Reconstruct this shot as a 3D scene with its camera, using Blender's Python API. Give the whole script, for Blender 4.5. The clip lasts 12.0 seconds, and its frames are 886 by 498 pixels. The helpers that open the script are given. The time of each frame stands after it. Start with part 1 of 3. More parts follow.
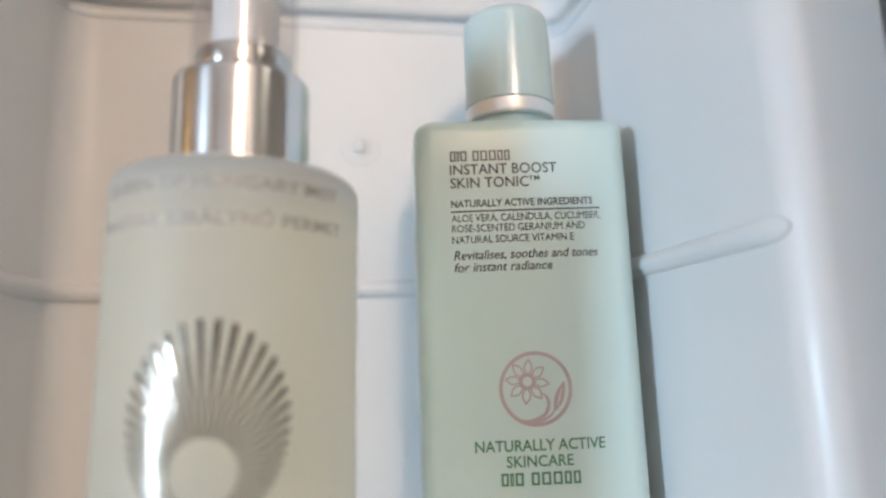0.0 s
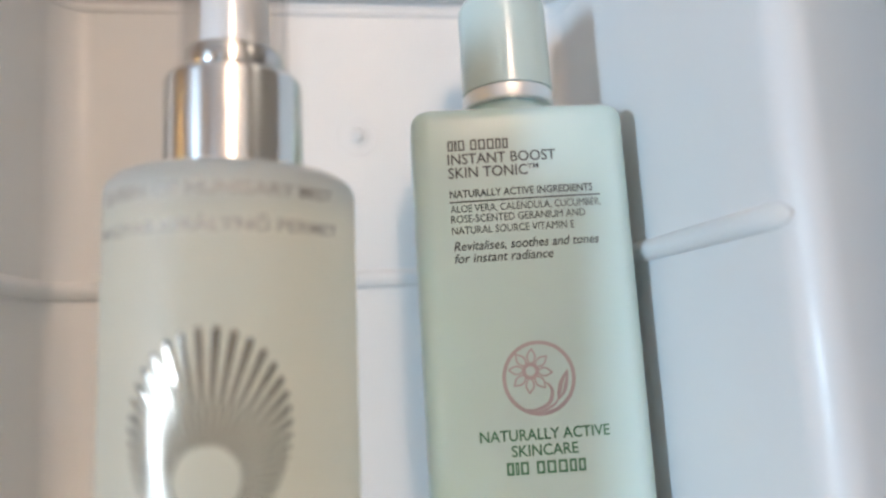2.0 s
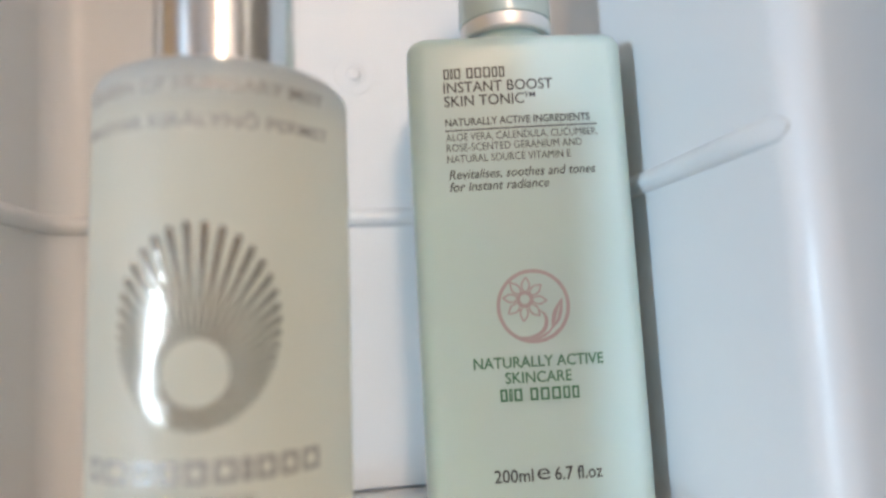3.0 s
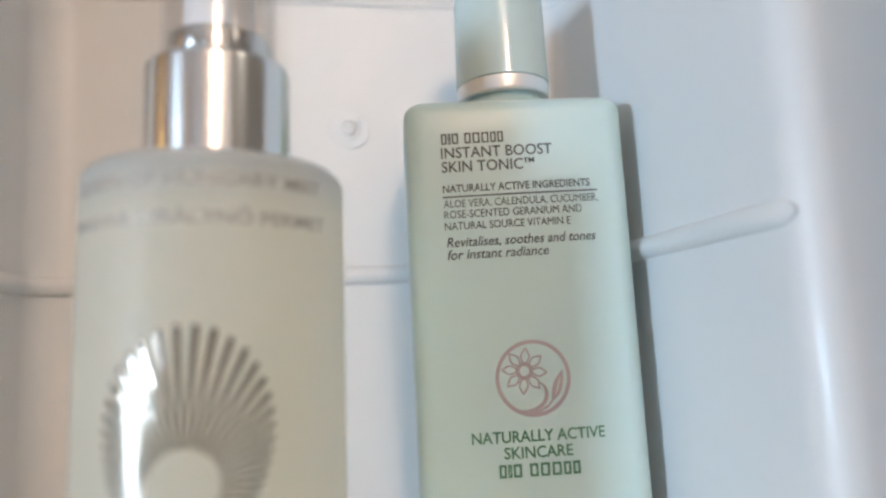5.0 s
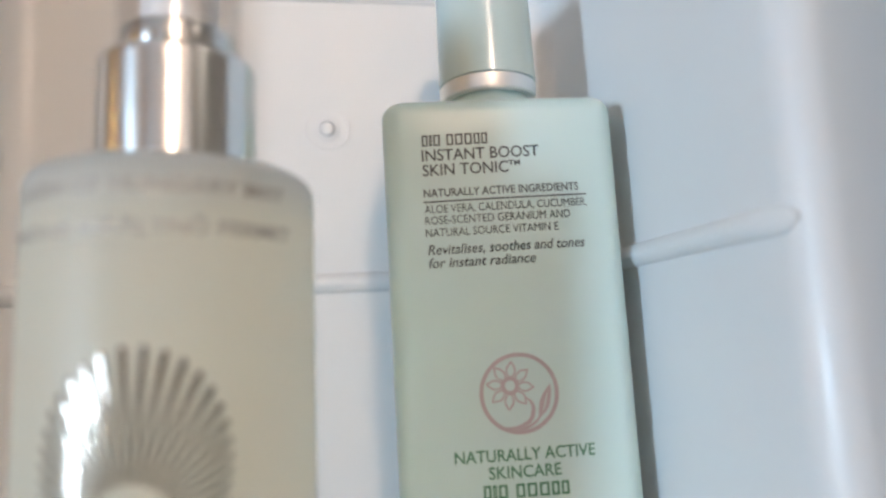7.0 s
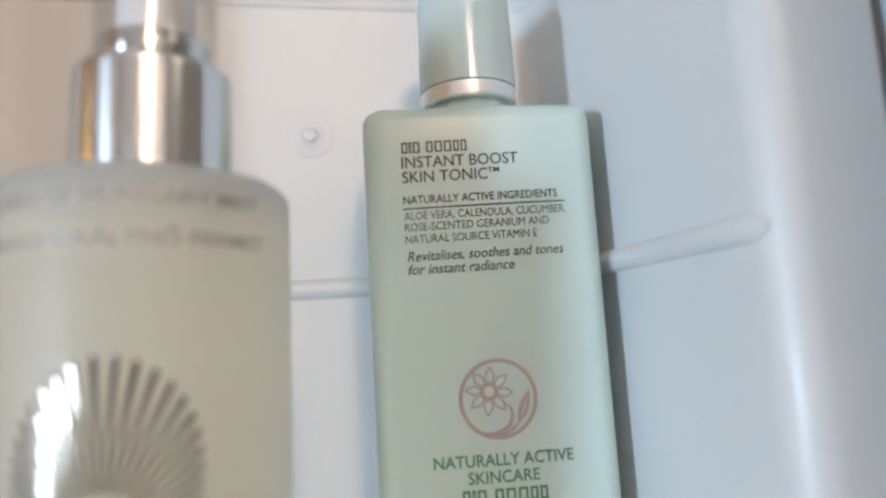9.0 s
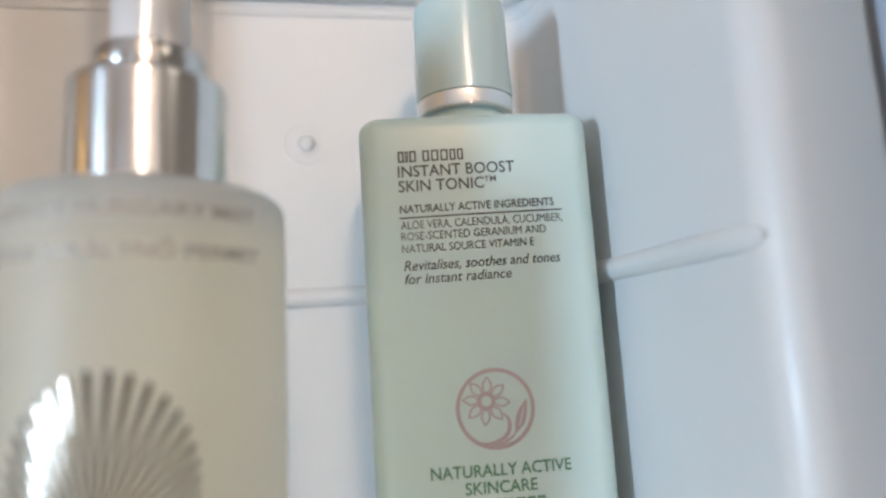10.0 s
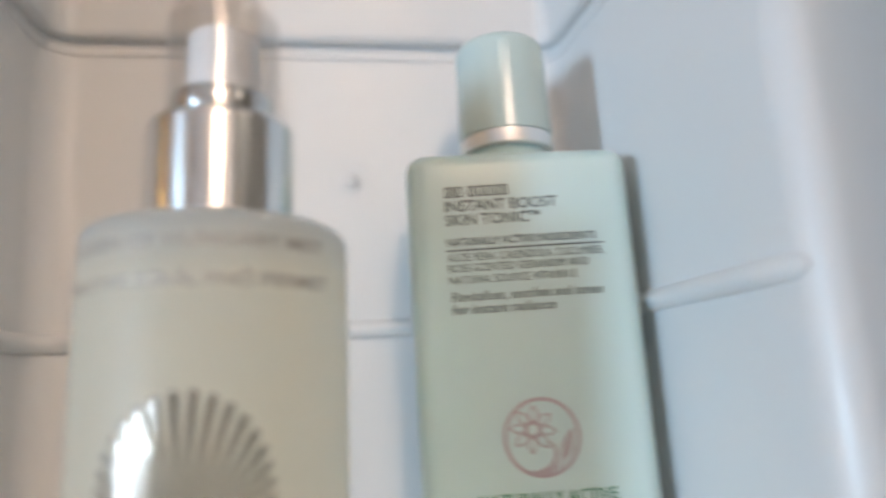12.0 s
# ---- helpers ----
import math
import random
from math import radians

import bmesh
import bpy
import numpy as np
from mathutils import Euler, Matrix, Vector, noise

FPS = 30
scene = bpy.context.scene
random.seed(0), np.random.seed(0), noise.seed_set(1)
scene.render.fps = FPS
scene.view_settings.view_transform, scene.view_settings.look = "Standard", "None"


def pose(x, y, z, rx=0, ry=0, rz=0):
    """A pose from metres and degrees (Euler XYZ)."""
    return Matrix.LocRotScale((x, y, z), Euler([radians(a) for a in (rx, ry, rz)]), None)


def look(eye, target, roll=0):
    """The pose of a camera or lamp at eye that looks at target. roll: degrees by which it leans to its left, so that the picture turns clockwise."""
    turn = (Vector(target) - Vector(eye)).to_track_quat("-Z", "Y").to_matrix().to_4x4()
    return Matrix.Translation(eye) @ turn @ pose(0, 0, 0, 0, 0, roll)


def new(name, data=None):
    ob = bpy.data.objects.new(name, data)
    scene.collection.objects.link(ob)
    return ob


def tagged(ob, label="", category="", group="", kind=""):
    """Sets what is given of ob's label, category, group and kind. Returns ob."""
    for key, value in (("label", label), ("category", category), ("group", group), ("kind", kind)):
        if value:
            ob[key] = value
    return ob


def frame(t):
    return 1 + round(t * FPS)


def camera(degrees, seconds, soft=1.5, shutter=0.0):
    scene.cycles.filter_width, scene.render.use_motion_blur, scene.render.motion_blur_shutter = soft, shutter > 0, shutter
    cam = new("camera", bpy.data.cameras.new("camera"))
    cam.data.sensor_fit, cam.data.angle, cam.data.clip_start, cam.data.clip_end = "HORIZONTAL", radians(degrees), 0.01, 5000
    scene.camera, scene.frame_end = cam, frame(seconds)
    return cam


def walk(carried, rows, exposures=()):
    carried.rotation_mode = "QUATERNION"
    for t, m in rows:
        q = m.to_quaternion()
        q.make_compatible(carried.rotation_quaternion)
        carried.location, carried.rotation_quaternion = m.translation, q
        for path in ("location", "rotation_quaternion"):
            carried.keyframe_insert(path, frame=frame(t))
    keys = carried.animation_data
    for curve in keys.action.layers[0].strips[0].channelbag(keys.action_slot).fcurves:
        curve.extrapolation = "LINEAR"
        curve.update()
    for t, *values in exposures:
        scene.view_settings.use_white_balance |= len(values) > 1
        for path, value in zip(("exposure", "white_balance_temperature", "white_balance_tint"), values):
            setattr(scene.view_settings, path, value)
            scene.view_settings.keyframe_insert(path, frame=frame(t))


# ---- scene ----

# Lengths below are in centimetres about the door shelf, whose floor is SHELF metres above the kitchen floor.
CM, SHELF = 0.01, 1.45

# ---- camera ----
cam = camera(66.26, 12.0, soft=2.5, shutter=0.25)
cam.data.dof.use_dof = True
cam.data.dof.focus_distance = 0.178
cam.data.dof.aperture_fstop = 5.8
# seconds, x, y, z in cm, then yaw, pitch and roll in degrees
ROWS = [
    (0, -3.53, -18.04, 6.38, -3.85, 9.52, -1.99),
    (0.5, -3.37, -17.99, 6.23, -3.76, 9.00, -2.30),
    (1, -3.27, -18.08, 6.18, -3.71, 9.12, -2.85),
    (1.5, -3.09, -18.10, 6.23, -3.46, 9.34, -2.96),
    (2, -3.38, -18.00, 6.80, -3.36, 7.51, -3.45),
    (2.5, -3.24, -18.28, 6.86, -3.31, 7.26, -3.12),
    (2.8, -3.24, -17.93, 5.96, -3.14, 6.81, -2.96),
    (3, -3.19, -17.78, 5.42, -2.88, 5.87, -3.08),
    (3.2, -3.19, -17.70, 4.63, -2.92, 5.44, -3.51),
    (3.6, -3.20, -17.64, 4.10, -3.10, 4.95, -3.50),
    (4.2, -3.25, -17.55, 5.40, -3.60, 6.10, -3.42),
    (4.8, -3.30, -17.47, 6.55, -4.00, 7.13, -3.33),
    (5, -3.28, -17.50, 6.85, -3.75, 7.19, -3.07),
    (5.5, -3.27, -17.09, 6.90, -3.90, 7.12, -3.01),
    (6, -3.26, -16.90, 7.14, -3.88, 7.13, -3.20),
    (6.5, -3.17, -16.96, 7.18, -4.18, 7.50, -3.10),
    (7, -2.98, -16.59, 7.13, -4.58, 7.21, -3.30),
    (7.2, -2.78, -16.52, 7.32, -5.83, 6.93, -3.48),
    (9, -2.65, -16.73, 7.22, -5.19, 7.31, -3.49),
    (9.5, -2.48, -16.73, 7.26, -5.15, 7.44, -3.65),
    (10, -2.60, -16.71, 7.33, -5.36, 7.71, -3.66),
    (10.5, -2.60, -17.01, 7.29, -5.07, 7.78, -3.54),
    (11, -2.93, -16.77, 7.42, -6.07, 6.91, -3.21),
    (11.3, -2.62, -16.90, 7.18, -2.62, 7.37, -3.97),
    (11.5, -2.93, -16.95, 7.42, -2.60, 8.61, -2.74),
    (11.6, -2.75, -17.11, 7.17, -5.54, 8.53, -3.69),
    (11.7, -2.43, -17.12, 7.23, -5.50, 8.01, -2.37),
    (11.8, -2.44, -17.37, 7.36, -7.85, 7.34, -2.16),
    (11.9, -2.62, -17.40, 7.27, -7.06, 9.30, -3.06),
    (12, -3.34, -17.24, 7.12, -3.89, 11.05, -3.59),
]


def eye_pose(x, y, z, yaw, pitch, roll):
    eye = Vector((x * CM, y * CM, z * CM + SHELF))
    a, b = radians(yaw), radians(pitch)
    return look(eye, eye + Vector((-math.sin(a) * math.cos(b), math.cos(a) * math.cos(b), math.sin(b))), roll)


walk(cam, [(t, eye_pose(*row)) for t, *row in ROWS], [(0, 0.05), (3.2, 0.08), (5, 0.03), (7, 0.0), (9, -0.02), (12, -0.05)])

# ---- world and lights ----
world = bpy.data.worlds.new("world")
scene.world = world
world.use_nodes = True
sky = world.node_tree.nodes.new("ShaderNodeTexSky")
sky.sky_type, sky.sun_disc = "NISHITA", False
sky.sun_elevation, sky.sun_rotation = radians(35), radians(60)
world.node_tree.links.new(sky.outputs[0], world.node_tree.nodes["Background"].inputs[0])
world.node_tree.nodes["Background"].inputs[1].default_value = 0.1

WINDOW_WATTS, WINDOW_COLOUR = 27.0, (0.53, 0.76, 1.0)
SIDE_WATTS = 2.0
# Watts of a soft fill that has no known source.
FILL_WATTS = 0.6
LAMP_GLOW, LAMP_COLOUR = 71.0, (1.0, 0.74, 0.56)


def window_or_fill_light(name, place, turn, width, height, watts, colour):
    data = bpy.data.lights.new(name, "AREA")
    data.shape, data.size, data.size_y, data.energy, data.color = "RECTANGLE", width, height, watts, colour
    ob = new(name, data)
    ob.matrix_world = pose(*place, *turn)
    return ob


window_or_fill_light("window_daylight", (-1.262, -1.08, 1.43), (90, 0, -90), 0.18, 0.26, WINDOW_WATTS, WINDOW_COLOUR)
window_or_fill_light("side_window_daylight", (-1.06, -3.012, 1.76), (90, 0, 0), 0.26, 0.30, SIDE_WATTS, WINDOW_COLOUR)

# Added high fill that brightens the back wall between the bottles.
window_or_fill_light("high_window_daylight", (-0.10, -3.012, 2.22), (90, 0, 0), 1.18, 0.22, FILL_WATTS, (0.74, 0.87, 1.0))

# ---- materials ----


def material(name, colour, rough=0.4, metal=0.0, **more):
    """A principled material; noise=(scale, amount) varies its colour, bump=(scale, height) its relief, wear its gloss."""
    mat = bpy.data.materials.new(name)
    mat.use_nodes = True
    nodes, links = mat.node_tree.nodes, mat.node_tree.links
    b = nodes["Principled BSDF"]
    b.inputs["Base Color"].default_value = (*colour, 1)
    b.inputs["Roughness"].default_value = rough
    b.inputs["Metallic"].default_value = metal
    coord = nodes.new("ShaderNodeTexCoord")
    if "noise" in more:
        scale, amount = more["noise"]
        tex = nodes.new("ShaderNodeTexNoise")
        tex.inputs["Scale"].default_value, tex.inputs["Detail"].default_value = scale, 6
        mix = nodes.new("ShaderNodeMix")
        mix.data_type = "RGBA"
        mix.inputs[6].default_value = (*[c * (1 - amount) for c in colour], 1)
        mix.inputs[7].default_value = (*[min(1, c * (1 + amount)) for c in colour], 1)
        links.new(coord.outputs["Object"], tex.inputs["Vector"])
        links.new(tex.outputs[0], mix.inputs[0])
        links.new(mix.outputs[2], b.inputs["Base Color"])
    if "wear" in more:
        scale, amount = more["wear"]
        tex = nodes.new("ShaderNodeTexNoise")
        tex.inputs["Scale"].default_value, tex.inputs["Detail"].default_value = scale, 4
        span = nodes.new("ShaderNodeMapRange")
        span.inputs[1].default_value, span.inputs[2].default_value = 0.3, 0.7
        span.inputs[3].default_value, span.inputs[4].default_value = rough - amount, rough + amount
        links.new(coord.outputs["Object"], tex.inputs["Vector"])
        links.new(tex.outputs[0], span.inputs[0])
        links.new(span.outputs[0], b.inputs["Roughness"])
    if "bump" in more:
        scale, height = more["bump"]
        tex = nodes.new("ShaderNodeTexNoise")
        tex.inputs["Scale"].default_value, tex.inputs["Detail"].default_value = scale, 3
        bump = nodes.new("ShaderNodeBump")
        bump.inputs["Strength"].default_value, bump.inputs["Distance"].default_value = 0.5, height
        links.new(coord.outputs["Object"], tex.inputs["Vector"])
        links.new(tex.outputs[0], bump.inputs["Height"])
        links.new(bump.outputs[0], b.inputs["Normal"])
    if "glow" in more:
        b.inputs["Emission Color"].default_value = (*more["glow"][0], 1)
        b.inputs["Emission Strength"].default_value = more["glow"][1]
    if "soft" in more:
        weight, scale, radius = more["soft"]
        b.inputs["Subsurface Weight"].default_value = weight
        b.inputs["Subsurface Scale"].default_value = scale
        b.inputs["Subsurface Radius"].default_value = radius
    if "clear" in more:
        b.inputs["Transmission Weight"].default_value, b.inputs["IOR"].default_value = 1.0, more["clear"]
    if "brushed" in more:
        b.inputs["Anisotropic"].default_value = more["brushed"]
        tangent = nodes.new("ShaderNodeTangent")
        tangent.direction_type, tangent.axis = "RADIAL", "Z"
        links.new(tangent.outputs[0], b.inputs["Tangent"])
        b.inputs["Anisotropic Rotation"].default_value = 0.25
    return mat


LINER = material("liner_plastic", (0.69, 0.685, 0.675), 0.40, noise=(18, 0.025), wear=(60, 0.05), bump=(260, 0.00004))
SHELF_PLASTIC = material("shelf_plastic", (0.80, 0.79, 0.78), 0.30, noise=(14, 0.02), bump=(400, 0.00002))
# Cream, to warm the light bounced off the unseen cabinet.
SHADE_CABINET = material("cream_bounce_paint", (0.64, 0.54, 0.44), 0.42, noise=(8, 0.08))
GASKET = material("gasket_rubber", (0.42, 0.46, 0.52), 0.55, noise=(30, 0.06))
GAP = material("gasket_groove", (0.06, 0.06, 0.065), 0.7)
MINT = material("mint_plastic", (0.53, 0.675, 0.665), 0.34, soft=(0.25, 0.004, (0.9, 1.0, 0.8)), noise=(25, 0.02), wear=(70, 0.05), bump=(500, 0.00001))
MINT_CAP = material("mint_cap_plastic", (0.53, 0.645, 0.63), 0.19, noise=(30, 0.01), wear=(220, 0.015))
SILVER = material("silver_band_metal", (0.88, 0.87, 0.86), 0.44, 1.0, wear=(300, 0.015))
CHROME = material("brushed_collar_metal", (0.80, 0.79, 0.775), 0.25, 1.0, brushed=0.75, wear=(120, 0.02))
FROST = material("frosted_glass_with_pale_liquid", (0.57, 0.555, 0.475), 0.68, bump=(900, 0.00001))


def liquid_line(mat, level, fade, below, above):
    """The liquid's tint up to a level, and bare frosted glass over it."""
    nodes, links = mat.node_tree.nodes, mat.node_tree.links
    coord, axis, span, mix = (nodes.new("ShaderNode" + n) for n in ("TexCoord", "SeparateXYZ", "MapRange", "Mix"))
    mix.data_type = "RGBA"
    span.inputs[1].default_value, span.inputs[2].default_value = level, level + fade
    mix.inputs[6].default_value, mix.inputs[7].default_value = (*below, 1), (*above, 1)
    links.new(coord.outputs["Object"], axis.inputs[0])
    links.new(axis.outputs[2], span.inputs[0])
    links.new(span.outputs[0], mix.inputs[0])
    links.new(mix.outputs[2], nodes["Principled BSDF"].inputs["Base Color"])


liquid_line(FROST, 0.0925, 0.009, (0.99, 0.968, 0.87), (0.80, 0.825, 0.84))


def let_light_in(mat, share, bent):
    """Frosted glass passes a share of the light on: part of it spread evenly, part bent through the liquid."""
    nodes, links = mat.node_tree.nodes, mat.node_tree.links
    inner, lens, both, mix = (nodes.new("ShaderNode" + n) for n in ("BsdfTranslucent", "BsdfRefraction", "MixShader", "MixShader"))
    lens.inputs["Roughness"].default_value, lens.inputs["IOR"].default_value = 0.62, 1.36
    both.inputs[0].default_value, mix.inputs[0].default_value = bent, share
    tint = nodes["Principled BSDF"].inputs["Base Color"].links[0].from_socket
    links.new(tint, inner.inputs[0])
    links.new(tint, lens.inputs[0])
    links.new(inner.outputs[0], both.inputs[1])
    links.new(lens.outputs[0], both.inputs[2])
    links.new(nodes["Principled BSDF"].outputs[0], mix.inputs[1])
    links.new(both.outputs[0], mix.inputs[2])
    gloss, edge, less, skin = (nodes.new("ShaderNode" + n) for n in ("BsdfGlossy", "LayerWeight", "Math", "MixShader"))
    gloss.inputs["Roughness"].default_value = 0.45
    edge.inputs[0].default_value = 0.45
    less.operation = "MULTIPLY"
    less.inputs[1].default_value = 0.14
    links.new(edge.outputs["Facing"], less.inputs[0])
    links.new(less.outputs[0], skin.inputs[0])
    links.new(mix.outputs[0], skin.inputs[1])
    links.new(gloss.outputs[0], skin.inputs[2])
    links.new(skin.outputs[0], nodes["Material Output"].inputs[0])


let_light_in(FROST, 0.79, 0.36)
FOIL = material("stamped_foil", (0.23, 0.19, 0.155), 0.16, 1.0, wear=(200, 0.05), bump=(420, 0.0002))
FOIL_INK = material("foil_lettering", (0.40, 0.37, 0.335), 0.45, 0.3)


def clear_plastic():
    """Thin clear plastic: see-through, with gloss that grows towards the edges."""
    mat = bpy.data.materials.new("clear_plastic")
    mat.use_nodes = True
    nodes, links = mat.node_tree.nodes, mat.node_tree.links
    nodes.remove(nodes["Principled BSDF"])
    through_it, gloss, mix, edge, less = (nodes.new("ShaderNode" + n) for n in ("BsdfTransparent", "BsdfGlossy", "MixShader", "LayerWeight", "Math"))
    through_it.inputs[0].default_value = (0.985, 0.98, 0.975, 1)
    gloss.inputs["Roughness"].default_value = 0.14
    edge.inputs[0].default_value = 0.25
    less.operation = "MULTIPLY_ADD"
    less.inputs[1].default_value, less.inputs[2].default_value = 0.34, 0.045
    links.new(edge.outputs["Facing"], less.inputs[0])
    links.new(less.outputs[0], mix.inputs[0])
    links.new(through_it.outputs[0], mix.inputs[1])
    links.new(gloss.outputs[0], mix.inputs[2])
    links.new(mix.outputs[0], nodes["Material Output"].inputs[0])
    return mat


CLEAR = clear_plastic()
PUMP = material("white_pump_plastic", (0.82, 0.82, 0.83), 0.35, noise=(60, 0.02))
INK_GREY = material("grey_ink", (0.045, 0.05, 0.058), 0.5)
INK_GREEN = material("green_ink", (0.06, 0.20, 0.115), 0.45)
INK_PINK = material("pink_foil_ink", (0.46, 0.40, 0.43), 0.32, 0.3)
PAINT = material("wall_paint", (0.42, 0.36, 0.30), 0.8, noise=(3, 0.04), bump=(80, 0.0005))
CEILING_PAINT = material("ceiling_paint", (0.62, 0.60, 0.57), 0.85, noise=(3, 0.03))
FLOORING = material("floor_boards", (0.30, 0.22, 0.15), 0.5, noise=(4, 0.25))
FRAME = material("window_frame_paint", (0.78, 0.78, 0.77), 0.4, noise=(6, 0.03))
GLOBE = material("lamp_globe_glow", (0.9, 0.9, 0.9), 0.4, glow=(LAMP_COLOUR, LAMP_GLOW))
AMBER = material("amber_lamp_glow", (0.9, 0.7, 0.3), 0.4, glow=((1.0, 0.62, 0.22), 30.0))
# Glow of the fill added inside the unseen cabinet.
CABINET_FILL_GLOW = material("cabinet_fill_glow", (0.9, 0.9, 0.9), 0.4, glow=((1.0, 0.90, 0.78), 8.0))

# ---- builders ----


def thing(name, x, y, z, label, category, **more):
    """An Empty at a thing's base, in cm about the shelf."""
    return tagged(set_at(new(name), x, y, z), label, category, **more)


def set_at(ob, x, y, z):
    ob.location = (x * CM, y * CM, z * CM + SHELF)
    return ob


def part(name, bm, mat, parent, label="", smooth=40):
    """Links a bmesh, in cm about its thing's base, as one mesh object."""
    bmesh.ops.scale(bm, vec=(CM, CM, CM), verts=bm.verts)
    mesh = bpy.data.meshes.new(name)
    bmesh.ops.recalc_face_normals(bm, faces=bm.faces)
    if smooth:
        for f in bm.faces:
            f.smooth = True
        for e in bm.edges:
            e.smooth = len(e.link_faces) == 2 and e.calc_face_angle(0) < radians(smooth)
    bm.to_mesh(mesh)
    bm.free()
    mesh.materials.append(mat)
    ob = new(name, mesh)
    ob.parent = parent
    return tagged(ob, label)


def loft(rings, closed=True, cap=(True, True), wrap=True):
    """A skin over rings of equally many points."""
    bm = bmesh.new()
    rows = [[bm.verts.new(p) for p in ring] for ring in rings]
    n = len(rows[0])
    for a, b in zip(rows, rows[1:]):
        for k in range(n if wrap else n - 1):
            bm.faces.new((a[k], a[(k + 1) % n], b[(k + 1) % n], b[k]))
    if cap[0]:
        bm.faces.new(rows[0][::-1])
    if cap[1]:
        bm.faces.new(rows[-1])
    return bm


def lathe(profile, segments=96, cap=(True, True)):
    """Turns (radius, z) pairs about the z axis."""
    turns = [2 * math.pi * k / segments for k in range(segments)]
    return loft([[(r * math.cos(a), r * math.sin(a), z) for a in turns] for r, z in profile], cap=cap)


def fillet(r, z, radius, quarter, steps=8):
    """Points on a quarter circle about (r, z), from quarter * 90 degrees on, turning left."""
    return [(r + radius * math.cos(a), z + radius * math.sin(a)) for a in (math.pi / 2 * (quarter + k / steps) for k in range(steps + 1))]


def box(x0, y0, z0, x1, y1, z1, bevel=0.0):
    bm = bmesh.new()
    bmesh.ops.create_cube(bm, size=1)
    for v in bm.verts:
        v.co = ((x0 + x1) / 2 + v.co.x * (x1 - x0), (y0 + y1) / 2 + v.co.y * (y1 - y0), (z0 + z1) / 2 + v.co.z * (z1 - z0))
    if bevel:
        bmesh.ops.bevel(bm, geom=bm.edges[:], offset=bevel, segments=3, affect="EDGES", profile=0.5)
    return bm


def rounded_path(points, radii, steps=10):
    """A plan polyline with its inner corners rounded."""
    out = [Vector(points[0])]
    for before, here, after, radius in zip(points, points[1:], points[2:], radii):
        p, a, b = Vector(here), (Vector(before) - Vector(here)).normalized(), (Vector(after) - Vector(here)).normalized()
        half = a.angle(b) / 2
        reach = radius / math.tan(half)
        centre = p + (a + b).normalized() * radius / math.sin(half)
        start, end = p + a * reach - centre, p + b * reach - centre
        turn = start.angle_signed(end)
        for k in range(steps + 1):
            c, s = math.cos(-turn * k / steps), math.sin(-turn * k / steps)
            out.append(centre + Vector((start.x * c - start.y * s, start.x * s + start.y * c)))
    return out + [Vector(points[-1])]


def flat_text(words, width, height, shear=0.0, weight=0.0, spacing=1.0):
    """A bmesh of the words in the built-in font, from the baseline's left end, in x and y, of that width and capital height."""
    data = bpy.data.curves.new("words", "FONT")
    data.body, data.shear, data.offset, data.resolution_u, data.space_character = words, shear, weight, 3, spacing
    ob = new("words", data)
    bpy.context.view_layer.update()
    mesh = bpy.data.meshes.new_from_object(ob.evaluated_get(bpy.context.evaluated_depsgraph_get()))
    bpy.data.objects.remove(ob)
    bpy.data.curves.remove(data)
    bm = bmesh.new()
    bm.from_mesh(mesh)
    bpy.data.meshes.remove(mesh)
    low, high = min(v.co.x for v in bm.verts), max(v.co.x for v in bm.verts)
    for v in bm.verts:
        v.co = ((v.co.x - low) * width / (high - low), v.co.y * height / 0.694, 0)
    return bm


def flat_blanks(lengths, width, height, line, fill=0.78):
    """Hollow upright blanks of letter size, in x and y from the left end; a negative length is a gap."""
    bm, at, scale = bmesh.new(), 0.0, width / sum(abs(n) for n in lengths)
    for n in lengths:
        if n > 0:
            x0, x1 = at + (0.5 - fill / 2) * n * scale, at + (0.5 + fill / 2) * n * scale
            inset = min(line, (x1 - x0) * 0.4)
            outer = [bm.verts.new(p) for p in ((x0, 0, 0), (x1, 0, 0), (x1, height, 0), (x0, height, 0))]
            inner = [bm.verts.new(p) for p in ((x0 + inset, line, 0), (x1 - inset, line, 0), (x1 - inset, height - line, 0), (x0 + inset, height - line, 0))]
            for k in range(4):
                j = (k + 1) % 4
                bm.faces.new((outer[k], outer[j], inner[j], inner[k]))
        at += abs(n) * scale
    return bm


def stroke(points, widths):
    """A flat ribbon along points (x, y), as wide as widths."""
    bm, rows = bmesh.new(), []
    for k, p in enumerate(points):
        ahead = (Vector(points[min(k + 1, len(points) - 1)]) - Vector(points[max(k - 1, 0)])).normalized()
        side = Vector((-ahead.y, ahead.x)) * widths[k] / 2
        rows.append([bm.verts.new((*(Vector(p) + side), 0)), bm.verts.new((*(Vector(p) - side), 0))])
    for a, b in zip(rows, rows[1:]):
        bm.faces.new((a[0], a[1], b[1], b[0]))
    return bm


# ---- kitchen round the fridge ----
def room_wall(name, bm, mat, label):
    ob = part(name, bm, mat, None, smooth=0)
    set_at(ob, 0, 0, 0)
    return tagged(ob, label, "wall", kind="structure")


LOW, HIGH = -SHELF / CM, 108
room_wall("wall_north", box(-125, 40, LOW, 200, 50, HIGH), PAINT, "plain painted kitchen wall behind the fridge")
room_wall("wall_east", box(200, -311, LOW, 210, 50, HIGH), PAINT, "plain painted kitchen wall")


